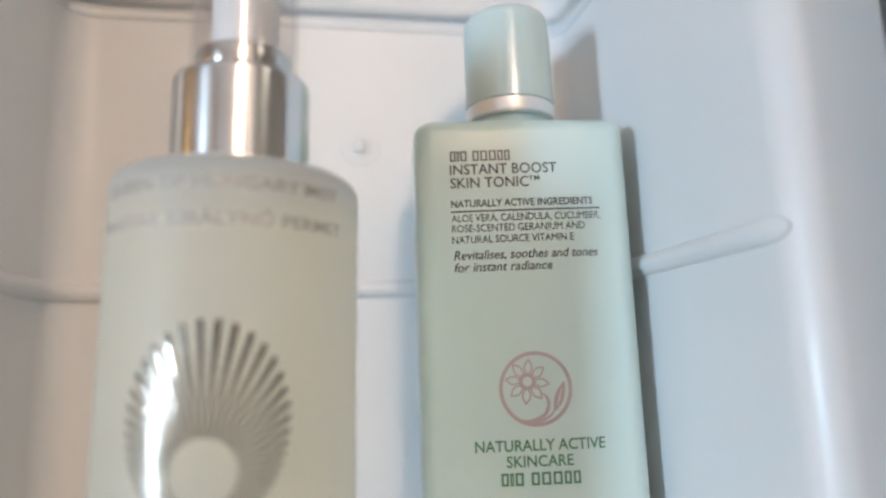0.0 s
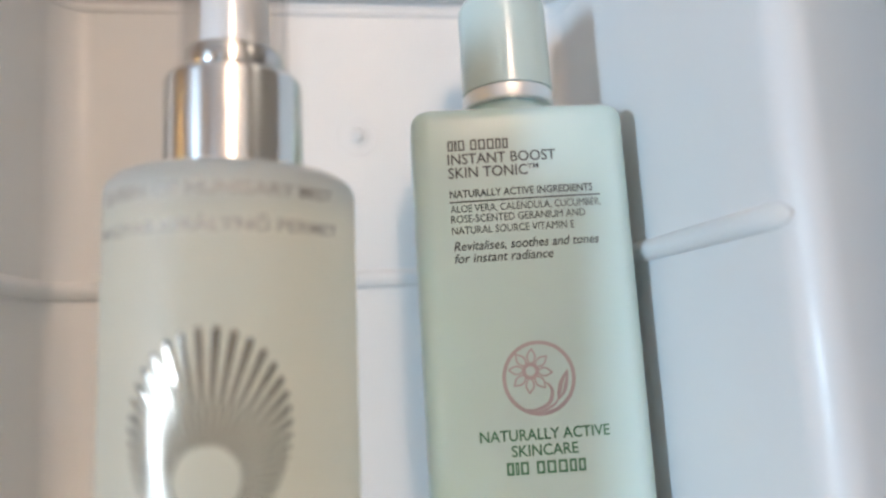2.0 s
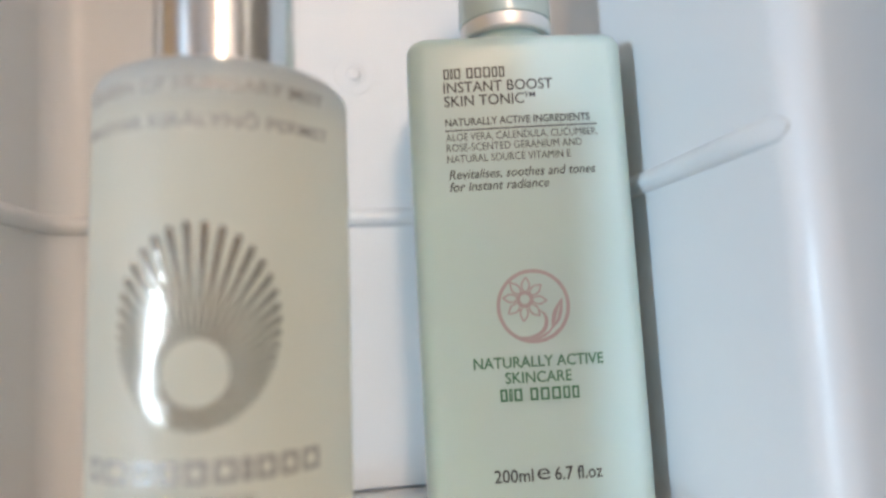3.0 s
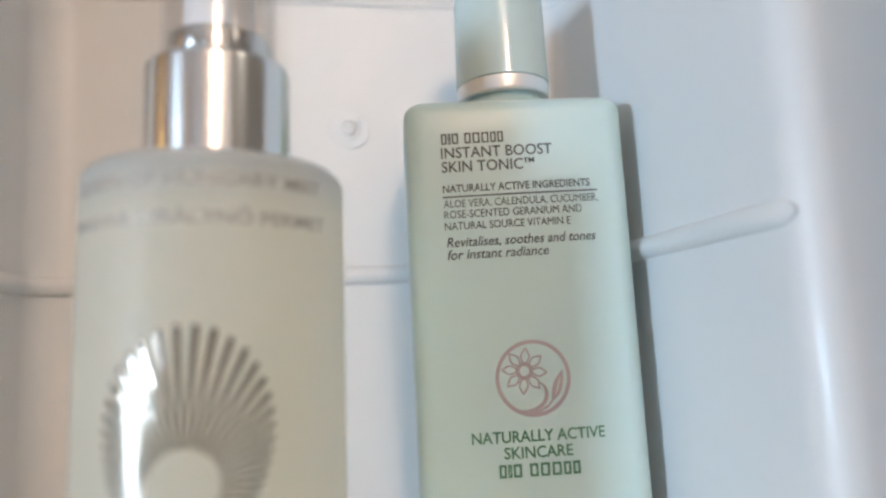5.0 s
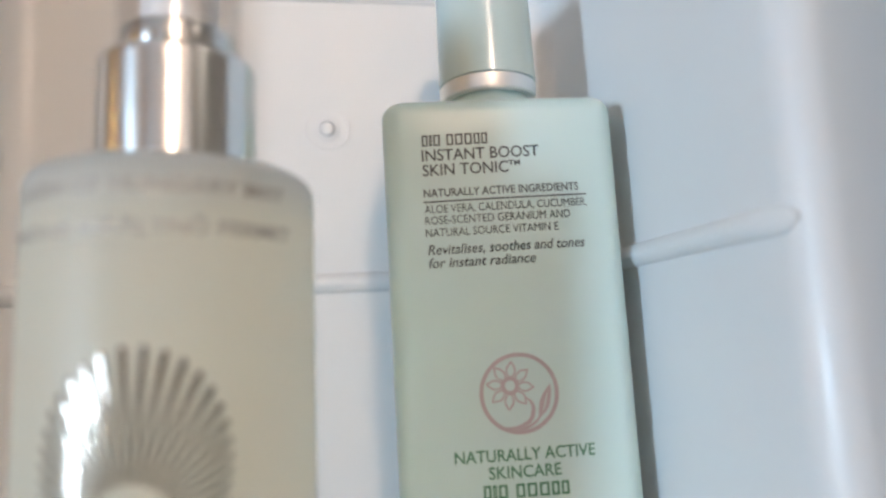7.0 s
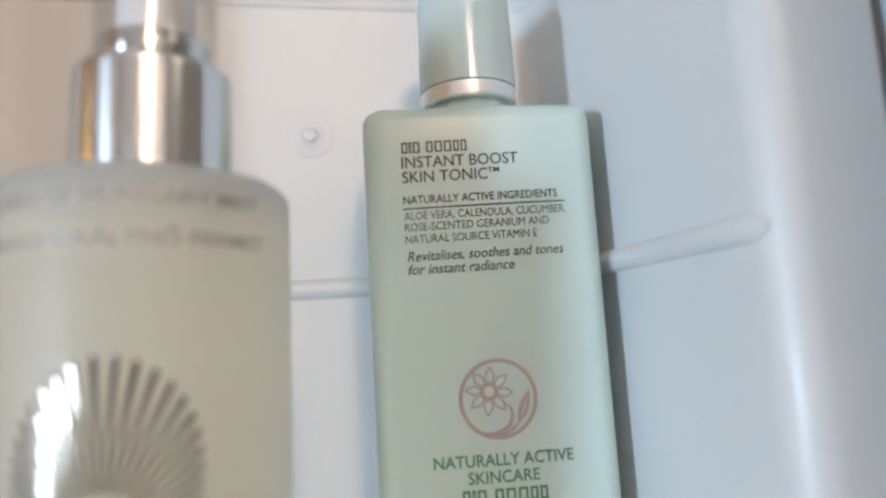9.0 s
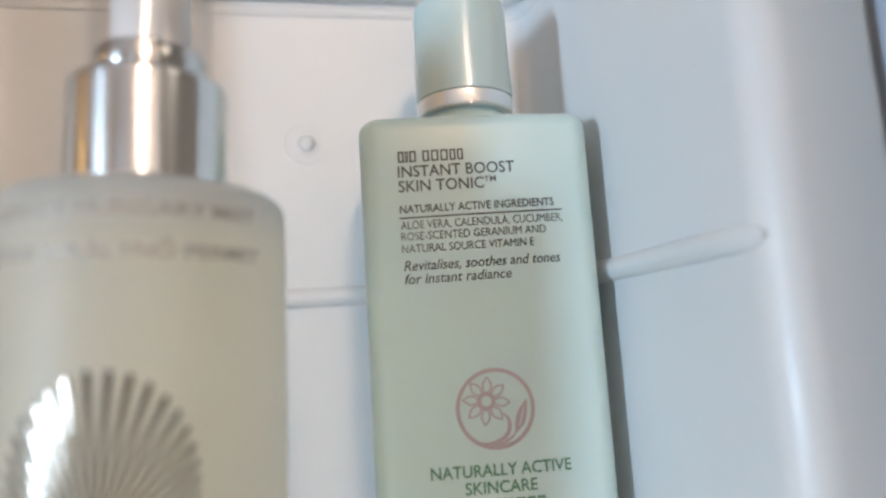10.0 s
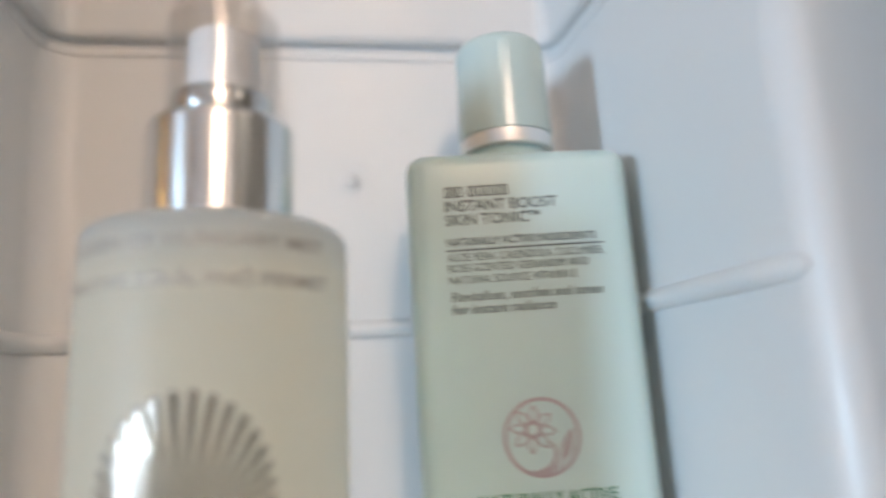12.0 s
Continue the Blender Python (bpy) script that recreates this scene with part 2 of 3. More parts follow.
def wall_with_opening(name, along, span, face, depth, u0, u1, z0, z1, label, top=HIGH, more=()):
    """A wall with a window opening; along is the axis it runs along."""
    def block(a, b, c, d):
        return box(a, face, c, b, face + depth, d) if along == "x" else box(face, a, c, face + depth, b, d)
    bm = bmesh.new()
    for a, b, c, d in ((span[0], u0, LOW, top), (u1, span[1], LOW, top), (u0, u1, LOW, z0), (u0, u1, z1, top), *more):
        piece = block(a, b, c, d)
        mesh = bpy.data.meshes.new("piece")
        piece.to_mesh(mesh)
        piece.free()
        bm.from_mesh(mesh)
        bpy.data.meshes.remove(mesh)
    return room_wall(name, bm, PAINT, label)


wall_with_opening("wall_west", "y", (-301, 40), -135, 10, -118, -98, -16, 12, "painted kitchen wall with a daylight window")
# The wide upper opening is made up and only holds the fill.
wall_with_opening("wall_south", "x", (-135, 200), -311, 10, -120, -92, 15, 47, "painted kitchen wall with a small window and an added high fill opening", 65, ((-135, -70, 65, HIGH), (50, 200, 65, HIGH), (-70, 50, 89, HIGH)))
for name, bm, mat, label in (
    ("floor", box(-135, -311, LOW - 10, 210, 50, LOW), FLOORING, "brown kitchen floor"),
    ("ceiling", box(-135, -311, HIGH, 210, 50, HIGH + 10), CEILING_PAINT, "white kitchen ceiling"),
):
    tagged(set_at(part(name, bm, mat, None, smooth=0), 0, 0, 0), label, name, kind="structure")

for name, bars in (
    ("window_1", ((-128, -121, -19, -124, -95, -15.4), (-128, -121, 11.4, -124, -95, 15), (-128, -121, -15.4, -124, -117.4, 11.4), (-128, -98.6, -15.4, -124, -95, 11.4))),
    ("window_2", ((-121, -304, 13, -91, -300.5, 16), (-121, -304, 46, -91, -300.5, 49), (-121, -304, 16, -119, -300.5, 46), (-93, -304, 16, -91, -300.5, 46))),
    # This last frame is invented to go round the fill opening.
    ("window_3", ((-72, -304, 63, 52, -300.5, 66), (-72, -304, 88.4, 52, -300.5, 91), (-72, -304, 66, -69.4, -300.5, 88.4), (49.4, -304, 66, 52, -300.5, 88.4))),
):
    frame_ob = thing(name, 0, 0, 0, "unseen white painted window frame in a kitchen wall", "window", kind="structure")
    for bar in bars:
        part("window_frame", box(*bar, 0.4), FRAME, frame_ob)

lamp = thing("ceiling_lamp", 21, -172, HIGH, "warm glowing globe lamp under the kitchen ceiling", "lamp")
part("canopy", lathe([(5, -2), (6, -1.5), (6, 0)]), FRAME, lamp)
part("globe", lathe([(0.1, -27), *[(12.5 * math.sin(a), -14.5 - 12.5 * math.cos(a)) for a in (math.pi * k / 16 for k in range(1, 16))], (2, -2)], 48), GLOBE, lamp)

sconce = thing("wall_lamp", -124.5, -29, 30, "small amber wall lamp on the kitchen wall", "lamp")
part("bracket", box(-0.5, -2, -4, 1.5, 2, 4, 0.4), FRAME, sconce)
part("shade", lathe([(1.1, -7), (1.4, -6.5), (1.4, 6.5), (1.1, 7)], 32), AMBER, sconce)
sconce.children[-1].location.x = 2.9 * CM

# ---- fridge ----
# Unseen cabinet, added and turned to keep lamp light off the right flange.
SHADE_CABINET_POSE = pose(6.7 * CM, -24 * CM, 0, 0, 0, 12.5)
door = thing("fridge", 0, 0, 0, "white moulded fridge door lining open, with an added unseen cream cabinet", "fridge")
for name, bounds in (
    ("side_panel", (0, -66, LOW, 4, 0, 60)),
    ("side_panel", (60, -66, LOW, 64, 0, 60)),
    ("top_panel", (4, -66, 56, 60, 0, 60)),
    ("front_panel", (4, -66, LOW, 60, -62, 56)),
):
    part(name, box(*bounds, 0.3), SHADE_CABINET, door, "unseen cream cabinet panel placed to block lamp light").matrix_local = SHADE_CABINET_POSE

# White faces added inside the unseen cabinet to brighten the collar's reflections.
for bounds in ((4.02, -61.5, -80, 4.8, -0.6, 55.9), (59.2, -61.5, -80, 59.98, -0.6, 55.9), (4.8, -61.98, -80, 59.2, -61.2, 55.9), (4.8, -61.2, 55.1, 59.2, -0.6, 55.98), (4.8, -61.2, -80.8, 59.2, -0.6, -80), (4.8, -61.2, -14, 59.2, -9, -13.2)):
    part("inner_lining", box(*bounds, 0.2), LINER, door, "unseen white lining added to return light").matrix_local = SHADE_CABINET_POSE
# Made-up glow that lifts the right of the collar and pump bottle.
part("interior_light", box(24, -34, 53.2, 40, -26, 55.08, 0.5), CABINET_FILL_GLOW, door, "small unseen glow added to fill the right side").matrix_local = SHADE_CABINET_POSE

BACK_L, BACK_R, FRONT_R, FLANGE_R = (-14.35, 3.86), (2.72, 5.62), (4.52, -5.15), (7.15, -5.02)
FRONT_L, FLANGE_L = (-14.09, -2.5), (-16.98, -2.8)
PLAN = [(-17.05, 1.2), FLANGE_L, FRONT_L, BACK_L, BACK_R, FRONT_R, FLANGE_R, (7.24, -3.6)]
inside = rounded_path(PLAN, (0.5, 0.9, 1.1, 0.95, 0.85, 0.25), 12)


def set_back(path, depth, start, end):
    """The path pushed outwards between two of its plan points, easing in over a centimetre."""
    run = [0.0]
    for a, b in zip(path, path[1:]):
        run.append(run[-1] + (b - a).length)
    low = run[min(range(len(path)), key=lambda k: (path[k] - Vector(start)).length)]
    high = run[min(range(len(path)), key=lambda k: (path[k] - Vector(end)).length)]
    out = []
    for k, p in enumerate(path):
        ahead = (path[min(k + 1, len(path) - 1)] - path[max(k - 1, 0)]).normalized()
        out.append(p + Vector((-ahead.y, ahead.x)) * depth * max(0.0, min(1.0, run[k] - low - 0.8, high - 0.8 - run[k])))
    return out


# The walls stop just above the shelf floor, which runs on beneath them into a dark gap.
dense = []
for a, b in zip(inside, inside[1:]):
    n = max(1, int((b - a).length / 0.5))
    dense += [a.lerp(b, k / n) for k in range(n)]
dense.append(inside[-1])
foot = set_back(dense, 0.4, FRONT_L, FRONT_R)
rings = [[(p.x, p.y, z) for p in foot] for z in (-6, 0.115)] + [[(p.x, p.y, z) for p in dense] for z in (0.12, 0.16, 6, 12, 18, 24)]
part("liner", loft(rings, cap=(False, False), wrap=False), LINER, door, smooth=50)
part("door_panel", box(-24, 6.6, LOW, 14, 9.0, 60, 0.4), LINER, door)
for name, bm, mat, label in (
    ("gasket_groove", box(7.2, -4.2, -6, 7.6, 6.6, 24), GAP, "dark groove beside the seal"),
    ("gasket", loft([[(7.45 + 2.1 + 2.1 * math.cos(a), -4.0 + 1.0 * math.sin(a), z) for a in (math.pi * 2 * k / 24 for k in range(24))] for z in (-6, 24)]), GASKET, "blue-grey rubber seal"),
    ("edge_panel", box(11.65, -4.0, -6, 14, 6.6, 24, 0.3), LINER, ""),
    ("edge_panel", box(-24, -2.3, -6, -17.2, 6.6, 24, 0.3), LINER, ""),
):
    part(name, bm, mat, door, label)


def bead(path, z, half, depth, name):
    """A half-round moulding along the inside of the walls, tapering into them at both ends."""
    rings = []
    for k, p in enumerate(path):
        ahead = (path[min(k + 1, len(path) - 1)] - path[max(k - 1, 0)]).normalized()
        inward = Vector((ahead.y, -ahead.x))
        far = min((p - path[0]).length, (p - path[-1]).length)
        grow = math.sqrt(min(1.0, max(0.0, far) / half + 0.02))
        sink = min(1.0, far / 1.6 + 0.15) ** 0.8
        rings.append([(p.x + inward.x * d, p.y + inward.y * d, z + h) for d, h in ((-0.1 if abs(a) == 1 else depth * grow * sink * math.cos(a * math.pi / 2) ** 0.7, half * grow * a) for a in (k / 6 for k in range(-6, 7)))])
    return part(name, loft(rings, cap=(True, True)), LINER, door, smooth=70)


# The bead runs round three walls, from near one front edge to the other.
walls = rounded_path([(-14.11, -1.5), BACK_L, BACK_R, (4.46, -4.85)], (1.1, 0.95), 12)
track = []
for a, b in zip(walls, walls[1:]):
    n = max(1, int((b - a).length / 0.15))
    track += [a.lerp(b, k / n) for k in range(n)]
bead(track + [walls[-1]], 8.93, 0.34, 0.26, "support_bead")
bead(track + [walls[-1]], 18.40, 0.16, 0.06, "upper_bead")

# Above a narrow groove the moulding stands a little proud of the walls.
path, rings = track + [walls[-1]], []
for k, p in enumerate(path):
    ahead = (path[min(k + 1, len(path) - 1)] - path[max(k - 1, 0)]).normalized()
    rings.append([(p.x + ahead.y * d, p.y - ahead.x * d, z) for d, z in ((-0.1, 18.78), (0.16, 18.78), (0.30, 18.82), (0.37, 18.92), (0.40, 19.12), (0.55, 21.5), (0.7, 24), (-0.1, 24))])
part("upper_step", loft(rings), LINER, door, smooth=45)

# A round blanking plug in the back wall: a faint flange and a small raised ring.
plug = part("blanking_plug", lathe([(0.72, 0.0), (0.72, 0.03), (0.71, 0.036), (0.695, 0.034), (0.68, 0.02), (0.66, 0.0185), (0.44, 0.018), (0.38, 0.022), (0.30, 0.06), (0.26, 0.05), (0.25, 0.01), (0.225, 0.02), (0.22, 0.09), (0.19, 0.11), (0.02, 0.10)], 48), LINER, door)
plug.matrix_local = pose(-4.78 * CM, (3.86 + (14.35 - 4.78) * 0.1031 - 0.005) * CM, 13.9 * CM, 90, 0, 5.9)

bm = bmesh.new()
rim = rounded_path([(-13.95, -6.7), (-14.48, 3.98), (2.84, 5.77), (4.60, -6.7)], (0.9, 0.8), 8)
low, high = [bm.verts.new((p.x, p.y, -1.2)) for p in rim], [bm.verts.new((p.x, p.y, 0)) for p in rim]
bm.faces.new(low[::-1]), bm.faces.new(high)
for k in range(len(rim)):
    j = (k + 1) % len(rim)
    bm.faces.new((low[k], low[j], high[j], high[k]))
part("shelf_floor", bm, SHELF_PLASTIC, door, "smooth white plastic shelf floor", smooth=50)

# ---- mint bottle ----
mint = thing("tonic_bottle", 0, 0, 0, "pale mint plastic bottle with grey printing and a silver neck band", "bottle")
HALF, DEEP, ROUND = 3.0, 3.4, 0.52


def face_y(x, inset=0.0):
    """The gently bowed front of the bottle."""
    return 0.06 * (x / 2.2) ** 2 + inset


def section(inset, z):
    hw, y0, y1, r = HALF - inset, inset, DEEP - inset, max(ROUND - inset * 0.6, 0.12)
    ring = []
    for cx, cy, start in ((hw - r, y1 - r, 0), (-hw + r, y1 - r, 1), (-hw + r, y0 + r, 2), (hw - r, y0 + r, 3)):
        ring += [(cx + r * math.cos(a), cy + r * math.sin(a)) for a in (math.pi / 2 * (start + k / 10) for k in range(11))]
        nx, ny = ((-hw + r, y1), (-hw, y0 + r), (hw - r, y0), (hw, y1 - r))[start]
        lx, ly = ring[-1]
        ring += [(lx + (nx - lx) * k / 8, ly + (ny - ly) * k / 8) for k in range(1, 8)]
    bow = [0.06 * (min(abs(x), 2.2) / 2.2) ** 2 for x, y in ring]
    return [(x, y + (b if y < DEEP / 2 else -b), z) for (x, y), b in zip(ring, bow)]


def circle_like(ring, radius, z, mix):
    """A ring drawn towards a circle about the bottle's neck."""
    out = []
    for x, y, _ in ring:
        a = math.atan2(y - DEEP / 2, x)
        out.append((x + (radius * math.cos(a) - x) * mix, y + (DEEP / 2 + radius * math.sin(a) - y) * mix, z))
    return out


TOP = 13.16
rings = [section(0.42, 0.0), section(0.30, 0.0)]
rings += [section(0.30 * (1 - math.sin(a)), 0.30 * (1 - math.cos(a))) for a in (math.pi / 2 * k / 6 for k in range(1, 7))]
rings += [section(0, z) for z in (2, 4, 6, 8, 10, 12)]
rings += [section(0.44 * (1 - math.cos(a)), TOP - 0.44 * (1 - math.sin(a))) for a in (math.pi / 2 * k / 7 for k in range(8))]
rings += [section(0.6, TOP + 0.02), circle_like(section(0.8, 0), 1.2, TOP + 0.05, 0.6), circle_like(section(0.8, 0), 1.14, TOP + 0.10, 1), circle_like(section(0.8, 0), 1.10, TOP + 0.6, 1)]
mint_body = part("body", loft(rings), MINT, mint, smooth=50)
NECK = 13.52
band = part("neck_band", lathe([(1.2, NECK), (1.31, NECK), *fillet(1.31, NECK + 0.05, 0.03, -1, 3), (1.35, NECK + 0.40), (1.30, NECK + 0.43)]), SILVER, mint, "brushed silver band")
cap = part("cap", lathe([(1.27, NECK + 0.43), (1.36, NECK + 0.45), (1.32, 16.55), *[(1.32 - 0.42 + 0.42 * math.cos(a), 16.55 + 0.42 * math.sin(a)) for a in (math.pi / 2 * k / 8 for k in range(1, 9))], (0.5, 17.01), (0.05, 17.02)]), MINT_CAP, mint, "pale mint screw cap")
for ob in (band, cap):
    ob.location.y = DEEP / 2 * CM


def on_front(bm, x, z, lift=0.012, rise=0.0):
    """Lays a flat bmesh on the mint bottle's front; rise: how far its lines climb, for a print set slightly askew."""
    for v in bm.verts:
        v.co = (x + v.co.x, face_y(x + v.co.x) - lift, z + v.co.y + rise * v.co.x)
    return bm


# words, left end, baseline, width, capital height, shear, weight
for words, x, z, width, height, shear, weight in (
    ("INSTANT BOOST", -2.05, 11.48, 2.98, 0.29, 0, 0.008),
    ("SKIN TONIC", -2.05, 11.10, 2.17, 0.29, 0, 0.008),
    ("TM", 0.13, 11.29, 0.30, 0.13, 0, 0.015),
    ("NATURALLY ACTIVE INGREDIENTS", -2.05, 10.555, 3.94, 0.20, 0, 0.014),
    ("ALOE VERA, CALENDULA, CUCUMBER,", -2.05, 10.145, 4.13, 0.205, 0, 0.0),
    ("ROSE-SCENTED GERANIUM AND", -2.05, 9.86, 3.67, 0.205, 0, 0.0),
    ("NATURAL SOURCE VITAMIN E", -2.05, 9.55, 3.34, 0.205, 0, 0.0),
    ("Revitalises, soothes and tones", -2.02, 9.10, 3.96, 0.25, 0.22, 0.006),
    ("for instant radiance", -2.02, 8.77, 2.67, 0.25, 0.22, 0.006),
):
    part("lettering", on_front(flat_text(words, width, height, shear, weight), x, z, rise=0.011), INK_GREY, mint_body, "dark grey printed words", 0)
part("lettering", on_front(flat_blanks((0.8, 0.4, 0.9, -0.5, 0.9, 1, 1, 0.8, 0.8), 1.70, 0.29, 0.042), -2.05, 11.86, rise=0.011), INK_GREY, mint_body, "dark grey printed blanks", 0)
part("underline", on_front(stroke([(k * 0.415, 0) for k in range(11)], [0.038] * 11), -2.07, 10.43, rise=0.013), INK_GREY, mint_body, "thin dark grey printed line", 0)
for words, x, z, width, height in (("NATURALLY ACTIVE", -1.66, 4.06, 3.42, 0.28), ("SKINCARE", -0.86, 3.66, 1.75, 0.28)):
    part("lettering", on_front(flat_text(words, width, height, 0, 0.012), x, z), INK_GREEN, mint_body, "green printed words", 0)
part("lettering", on_front(flat_blanks((0.8, 0.4, 0.9, -0.5, 0.9, 1, 1, 0.8, 0.8), 2.12, 0.32, 0.055), -1.04, 3.20), INK_GREEN, mint_body, "green printed blanks", 0)
for words, x, width, height in (("200ml", -1.29, 1.00, 0.32), ("6.7 fl.oz", 0.27, 1.24, 0.32)):
    part("lettering", on_front(flat_text(words, width, height, 0, 0.008), x, 1.17), INK_GREY, mint_body, "dark grey printed words", 0)
part("lettering", on_front(flat_text("e", 0.33, 0.42, 0, -0.006), -0.19, 1.20), INK_GREY, mint_body, "dark grey printed sign", 0)

# The round emblem: a ring, a flower of eight petals on a curved stem, and a leaf.
EMBLEM_Z = 5.63


def arc(cx, cy, rx, ry, a0, a1, n=40, turn=0.0):
    c, s = math.cos(turn), math.sin(turn)
    pts = [(rx * math.cos(a), ry * math.sin(a)) for a in (a0 + (a1 - a0) * k / n for k in range(n + 1))]
    return [(cx + x * c - y * s, cy + x * s + y * c) for x, y in pts]


def emblem_part(name, points, widths, mat=INK_PINK):
    part(name, on_front(stroke(points, widths), 0, EMBLEM_Z), mat, mint_body, "dusty pink printed line", 0)


def smooth_line(points, n=8):
    """A curve through the points, evenly rounded."""
    p = [Vector(points[0]), *map(Vector, points), Vector(points[-1])]
    out = []
    for a, b, c, d in zip(p, p[1:], p[2:], p[3:]):
        for k in range(n):
            t = k / n
            out.append(tuple(0.5 * (2 * b + (c - a) * t + (2 * a - 5 * b + 4 * c - d) * t * t + (3 * b - 3 * c + d - a) * t ** 3)))
    return out + [tuple(points[-1])]


def swelling(n, ends, middle):
    return [ends + (middle - ends) * math.sin(math.pi * k / (n - 1)) for k in range(n)]


pts = arc(0, 0, 0.925, 0.925, radians(-112), radians(248), 72)
emblem_part("emblem_ring", pts, [0.098] * len(pts))
fx, fz = -0.216, 0.188
for k in range(8):
    a = radians(45 * k - 6)
    c, s = math.cos(a), math.sin(a)
    side = [(0.22, 0.05), (0.32, 0.098), (0.42, 0.098), (0.50, 0.05), (0.575, 0.0)]
    pts = smooth_line([(fx + u * c - v * s, fz + u * s + v * c) for u, v in side + [(u, -v) for u, v in side[-2::-1]]], 4)
    emblem_part("petal", pts, [0.044] * len(pts))
pts = arc(fx, fz, 0.178, 0.178, 0, 2 * math.pi, 24)
emblem_part("flower_centre", pts, [0.105] * len(pts))
pts = smooth_line([(0.13, -0.10), (0.27, -0.22), (0.32, -0.40), (0.25, -0.62), (0.08, -0.75), (-0.20, -0.82), (-0.50, -0.78)])
emblem_part("stem", pts, swelling(len(pts), 0.02, 0.105))
pts = smooth_line([(0.47, -0.56), (0.36, -0.70), (0.14, -0.82), (-0.12, -0.88), (-0.38, -0.88)])
emblem_part("stem", pts, swelling(len(pts), 0.03, 0.07))
for shift, wide in ((-0.045, 0.12), (0.085, 0.10)):
    pts = smooth_line([(0.46, -0.60), (0.555 + shift, -0.38), (0.635 + shift, -0.12), (0.77, 0.17)])
    emblem_part("leaf", pts, swelling(len(pts), 0.02, wide))

# ---- frosted pump bottle ----
AX, AY, RAD = -6.87, -4.08, 2.44
pump = thing("pump_bottle", AX - 0.126, AY, 0, "frosted glass pump spray bottle of pale liquid with foil sunburst", "bottle")
pump.rotation_euler.y = radians(1.2)
glass = part("glass_body", lathe([
    (0.3, 0.12), (1.9, 0.05), (2.14, 0.0), *fillet(RAD - 0.25, 0.25, 0.25, -1, 6),
    (RAD, 3), (RAD, 6), (RAD, 9), *fillet(RAD - 0.36, 9.84, 0.36, 0, 8), (1.75, 10.27), (1.42, 10.34), (1.2, 10.36), (1.1, 10.36)], 128), FROST, pump, smooth=50)
part("collar", lathe([(1.32, 10.34), (1.40, 10.40), (1.40, 12.18), *fillet(1.24, 12.22, 0.16, 0, 6), (1.10, 12.40), (0.9, 12.41)], 128), CHROME, pump, "brushed aluminium collar", 35)
part("neck_ring", lathe([(0.97, 12.40), (1.0, 12.44), (1.0, 12.90), (0.96, 12.96), (0.70, 12.98)], 96), CHROME, pump, "polished aluminium ring")
part("pump_actuator", lathe([(0.69, 12.96), (0.71, 13.0), (0.70, 14.2), *fillet(0.58, 14.22, 0.12, 0, 4), (0.3, 14.35), (0.05, 14.33)], 64), PUMP, pump, "white plastic spray head")
part("over_cap", lathe([(1.03, 12.43), (1.13, 12.43), (1.12, 14.6), *fillet(0.96, 14.62, 0.16, 0, 5), (0.4, 14.8), (0.01, 14.8), (0.01, 14.7), (0.4, 14.7), (0.96, 14.66), (1.02, 14.58), (1.03, 12.43)], 96, cap=(False, False)), CLEAR, pump, "clear plastic over-cap")


def on_round(bm, turn, z, lift=0.012):
    """Wraps a flat bmesh round the frosted bottle; turn: degrees of its x = 0 from the bottle's front."""
    for v in bm.verts:
        a = radians(turn) + v.co.x / RAD
        out = RAD + lift + v.co.z
        v.co = (out * math.sin(a), -out * math.cos(a), z + v.co.y)
    return bm


def sliced(bm, step=0.12):
    """Cuts a flat bmesh into upright slices, so that it can bend."""
    low, high = min(v.co.x for v in bm.verts), max(v.co.x for v in bm.verts)
    for k in range(1, int((high - low) / step) + 1):
        bmesh.ops.bisect_plane(bm, geom=bm.verts[:] + bm.edges[:] + bm.faces[:], plane_co=(low + k * step, 0, 0), plane_no=(1, 0, 0))
    return bm


FRONT = 3.8
for words, width, z, height, turn in (("QUEEN OF HUNGARY MIST", 4.75, 9.50, 0.21, FRONT), ("MAGYAR KIR\u00c1LYN\u0150 PERMET", 5.0, 8.86, 0.21, FRONT)):
    bm = flat_text(words, width, height, 0, 0.006)
    bmesh.ops.translate(bm, vec=(-width / 2, 0, 0), verts=bm.verts)
    part("lettering", on_round(bm, turn, z), FOIL_INK, glass, "dull bronze printed words", 0)
bm = flat_blanks((1, 1.5, 1, 0.9, 1, 1, 0.5, 0.9, 0.9, 1), 4.4, 0.36, 0.075)
bmesh.ops.translate(bm, vec=(-2.2, 0, 0), verts=bm.verts)
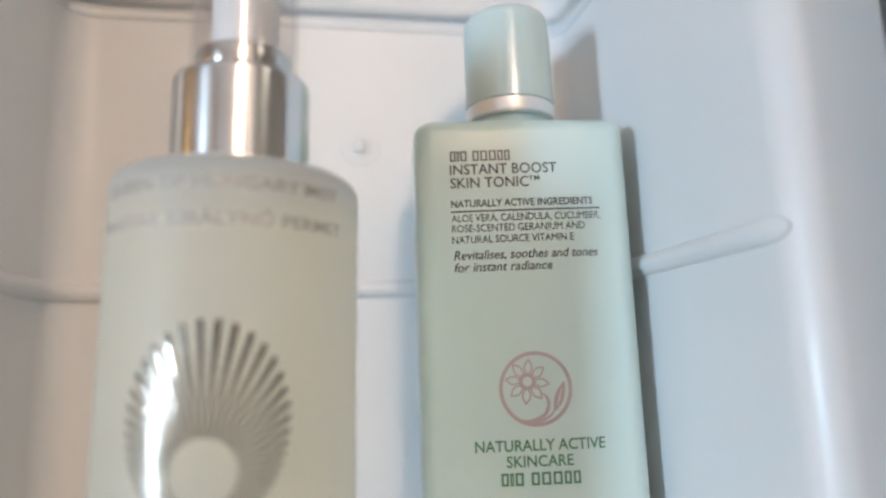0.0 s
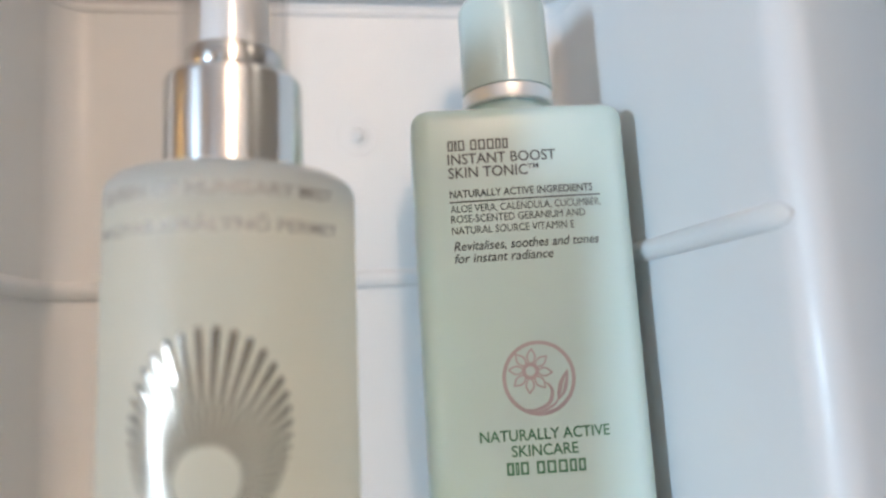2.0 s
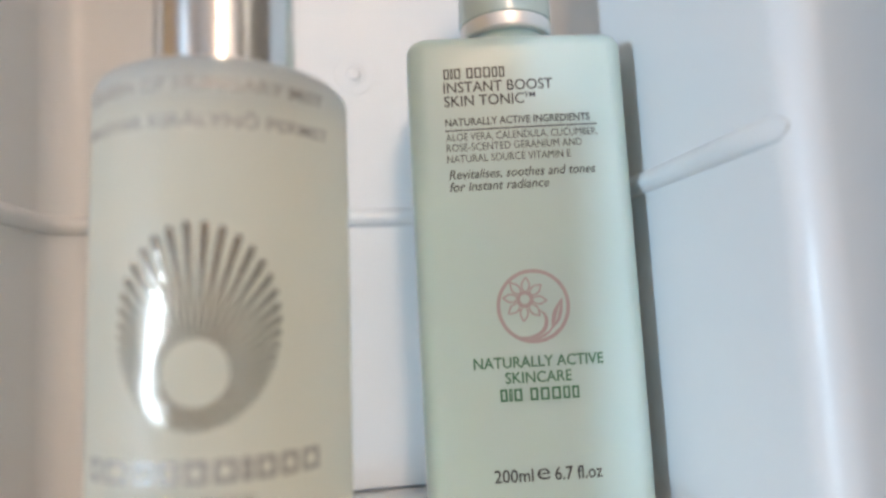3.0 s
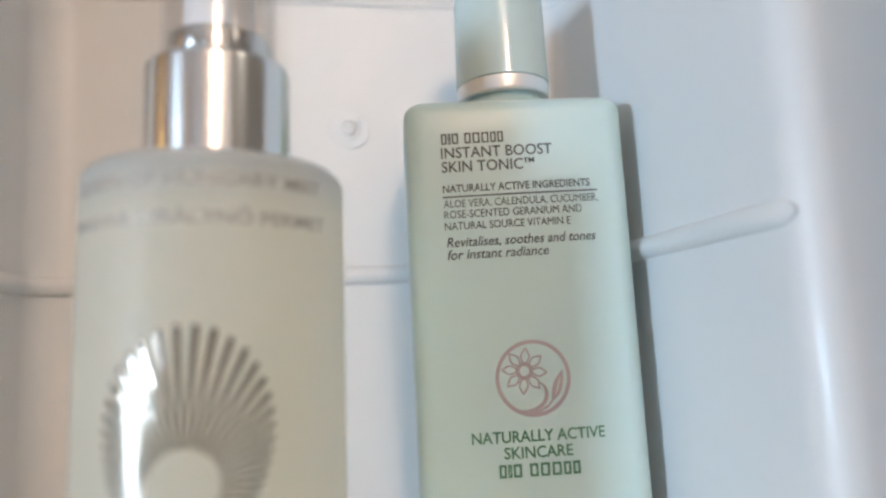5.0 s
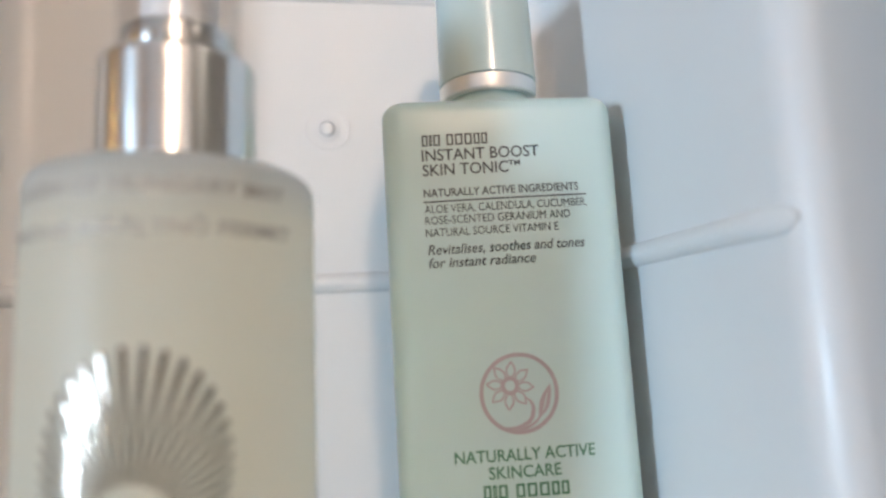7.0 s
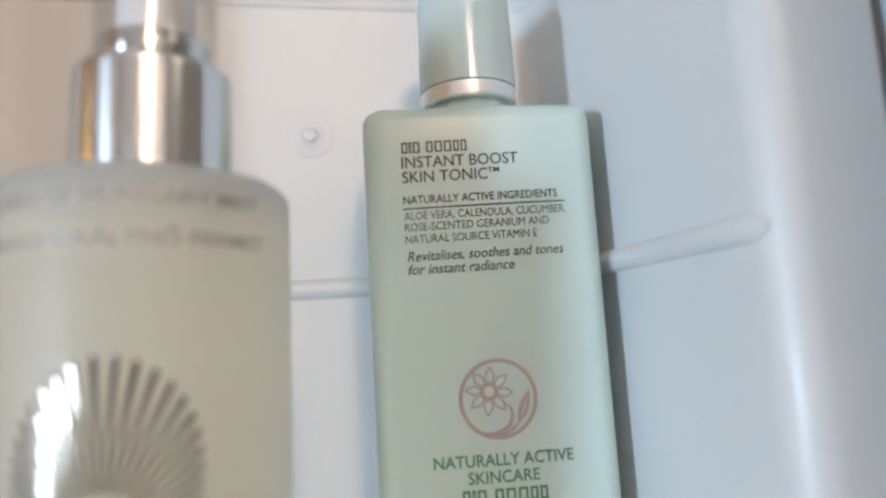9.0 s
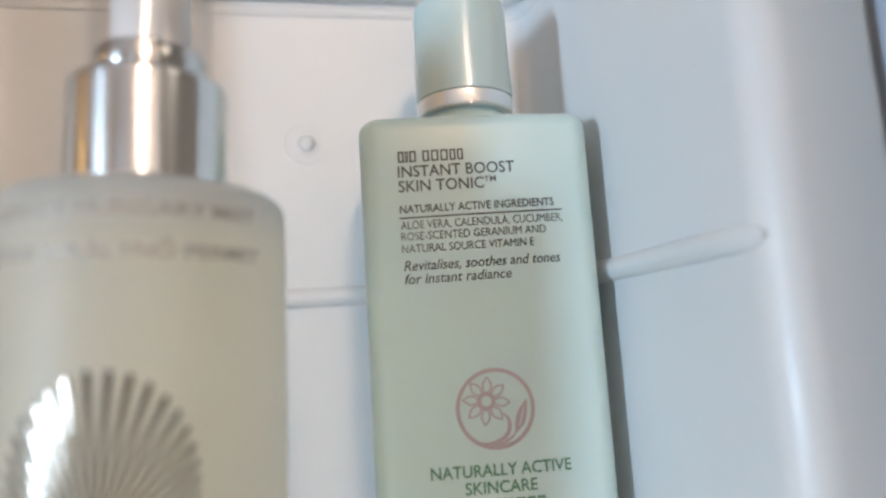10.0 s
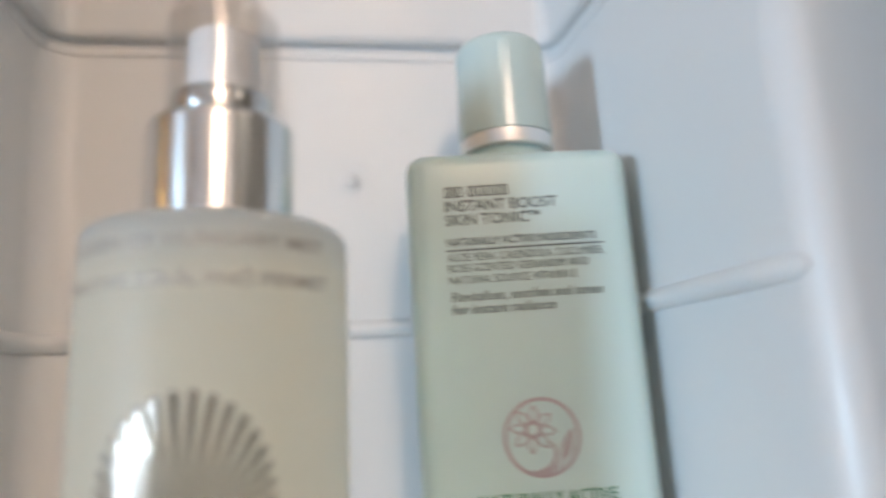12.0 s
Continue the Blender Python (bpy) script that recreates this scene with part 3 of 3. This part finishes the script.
part("lettering", on_round(sliced(bm), FRONT, 3.02), FOIL_INK, glass, "dull bronze printed blanks", 0)
bm = flat_text("BUDAPEST", 1.9, 0.17, 0, 0.006)
bmesh.ops.translate(bm, vec=(-0.95, 0, 0), verts=bm.verts)
part("lettering", on_round(bm, FRONT, 2.60), FOIL_INK, glass, "dull bronze printed words", 0)

def ridge(points, widths, rise):
    """A ribbon along points (x, y) whose middle stands proud by a share of its width."""
    bm, rows = bmesh.new(), []
    for k, p in enumerate(points):
        ahead = (Vector(points[min(k + 1, len(points) - 1)]) - Vector(points[max(k - 1, 0)])).normalized()
        side = Vector((-ahead.y, ahead.x)) * widths[k] / 2
        rows.append([bm.verts.new((*(Vector(p) + side * u), rise * widths[k] * (1 - u * u))) for u in (1, 0.5, 0, -0.5, -1)])
    for a, b in zip(rows, rows[1:]):
        for k in range(4):
            bm.faces.new((a[k], a[k + 1], b[k + 1], b[k]))
    return bm


# The sunburst: rays from a round hole to an egg-shaped outline.
HOLE_Z, HOLE_R, EGG_Z, EGG_A, EGG_B, RAYS = 4.77, 0.56, 5.52, 1.37, 1.67, 52
for k in range(RAYS):
    a = 2 * math.pi * (k + 0.5) / RAYS + math.pi / 2
    c, s = math.cos(a), math.sin(a)
    dz = HOLE_Z - EGG_Z
    qa, qb, qc = (c / EGG_A) ** 2 + (s / EGG_B) ** 2, dz * s / EGG_B ** 2, (dz / EGG_B) ** 2 - 1
    reach = (-qb + math.sqrt(qb * qb - qa * qc)) / qa
    n = 10
    dist = [HOLE_R + (reach - HOLE_R) * j / n for j in range(n + 1)]
    broad = min(0.13, 2 * math.pi * reach / RAYS * 0.40)
    slim = 2 * math.pi * HOLE_R / RAYS * 0.5
    widths = [slim + (broad - slim) * (d - HOLE_R) / max(reach - HOLE_R, 0.01) for d in dist]
    dist += [reach + broad * 0.35, reach + broad * 0.5]
    widths += [broad * 0.72, broad * 0.2]
    part("ray", on_round(ridge([(d * c, d * s) for d in dist], widths, 0.04), FRONT, HOLE_Z), FOIL, glass, "silver-bronze foil ray", 60)
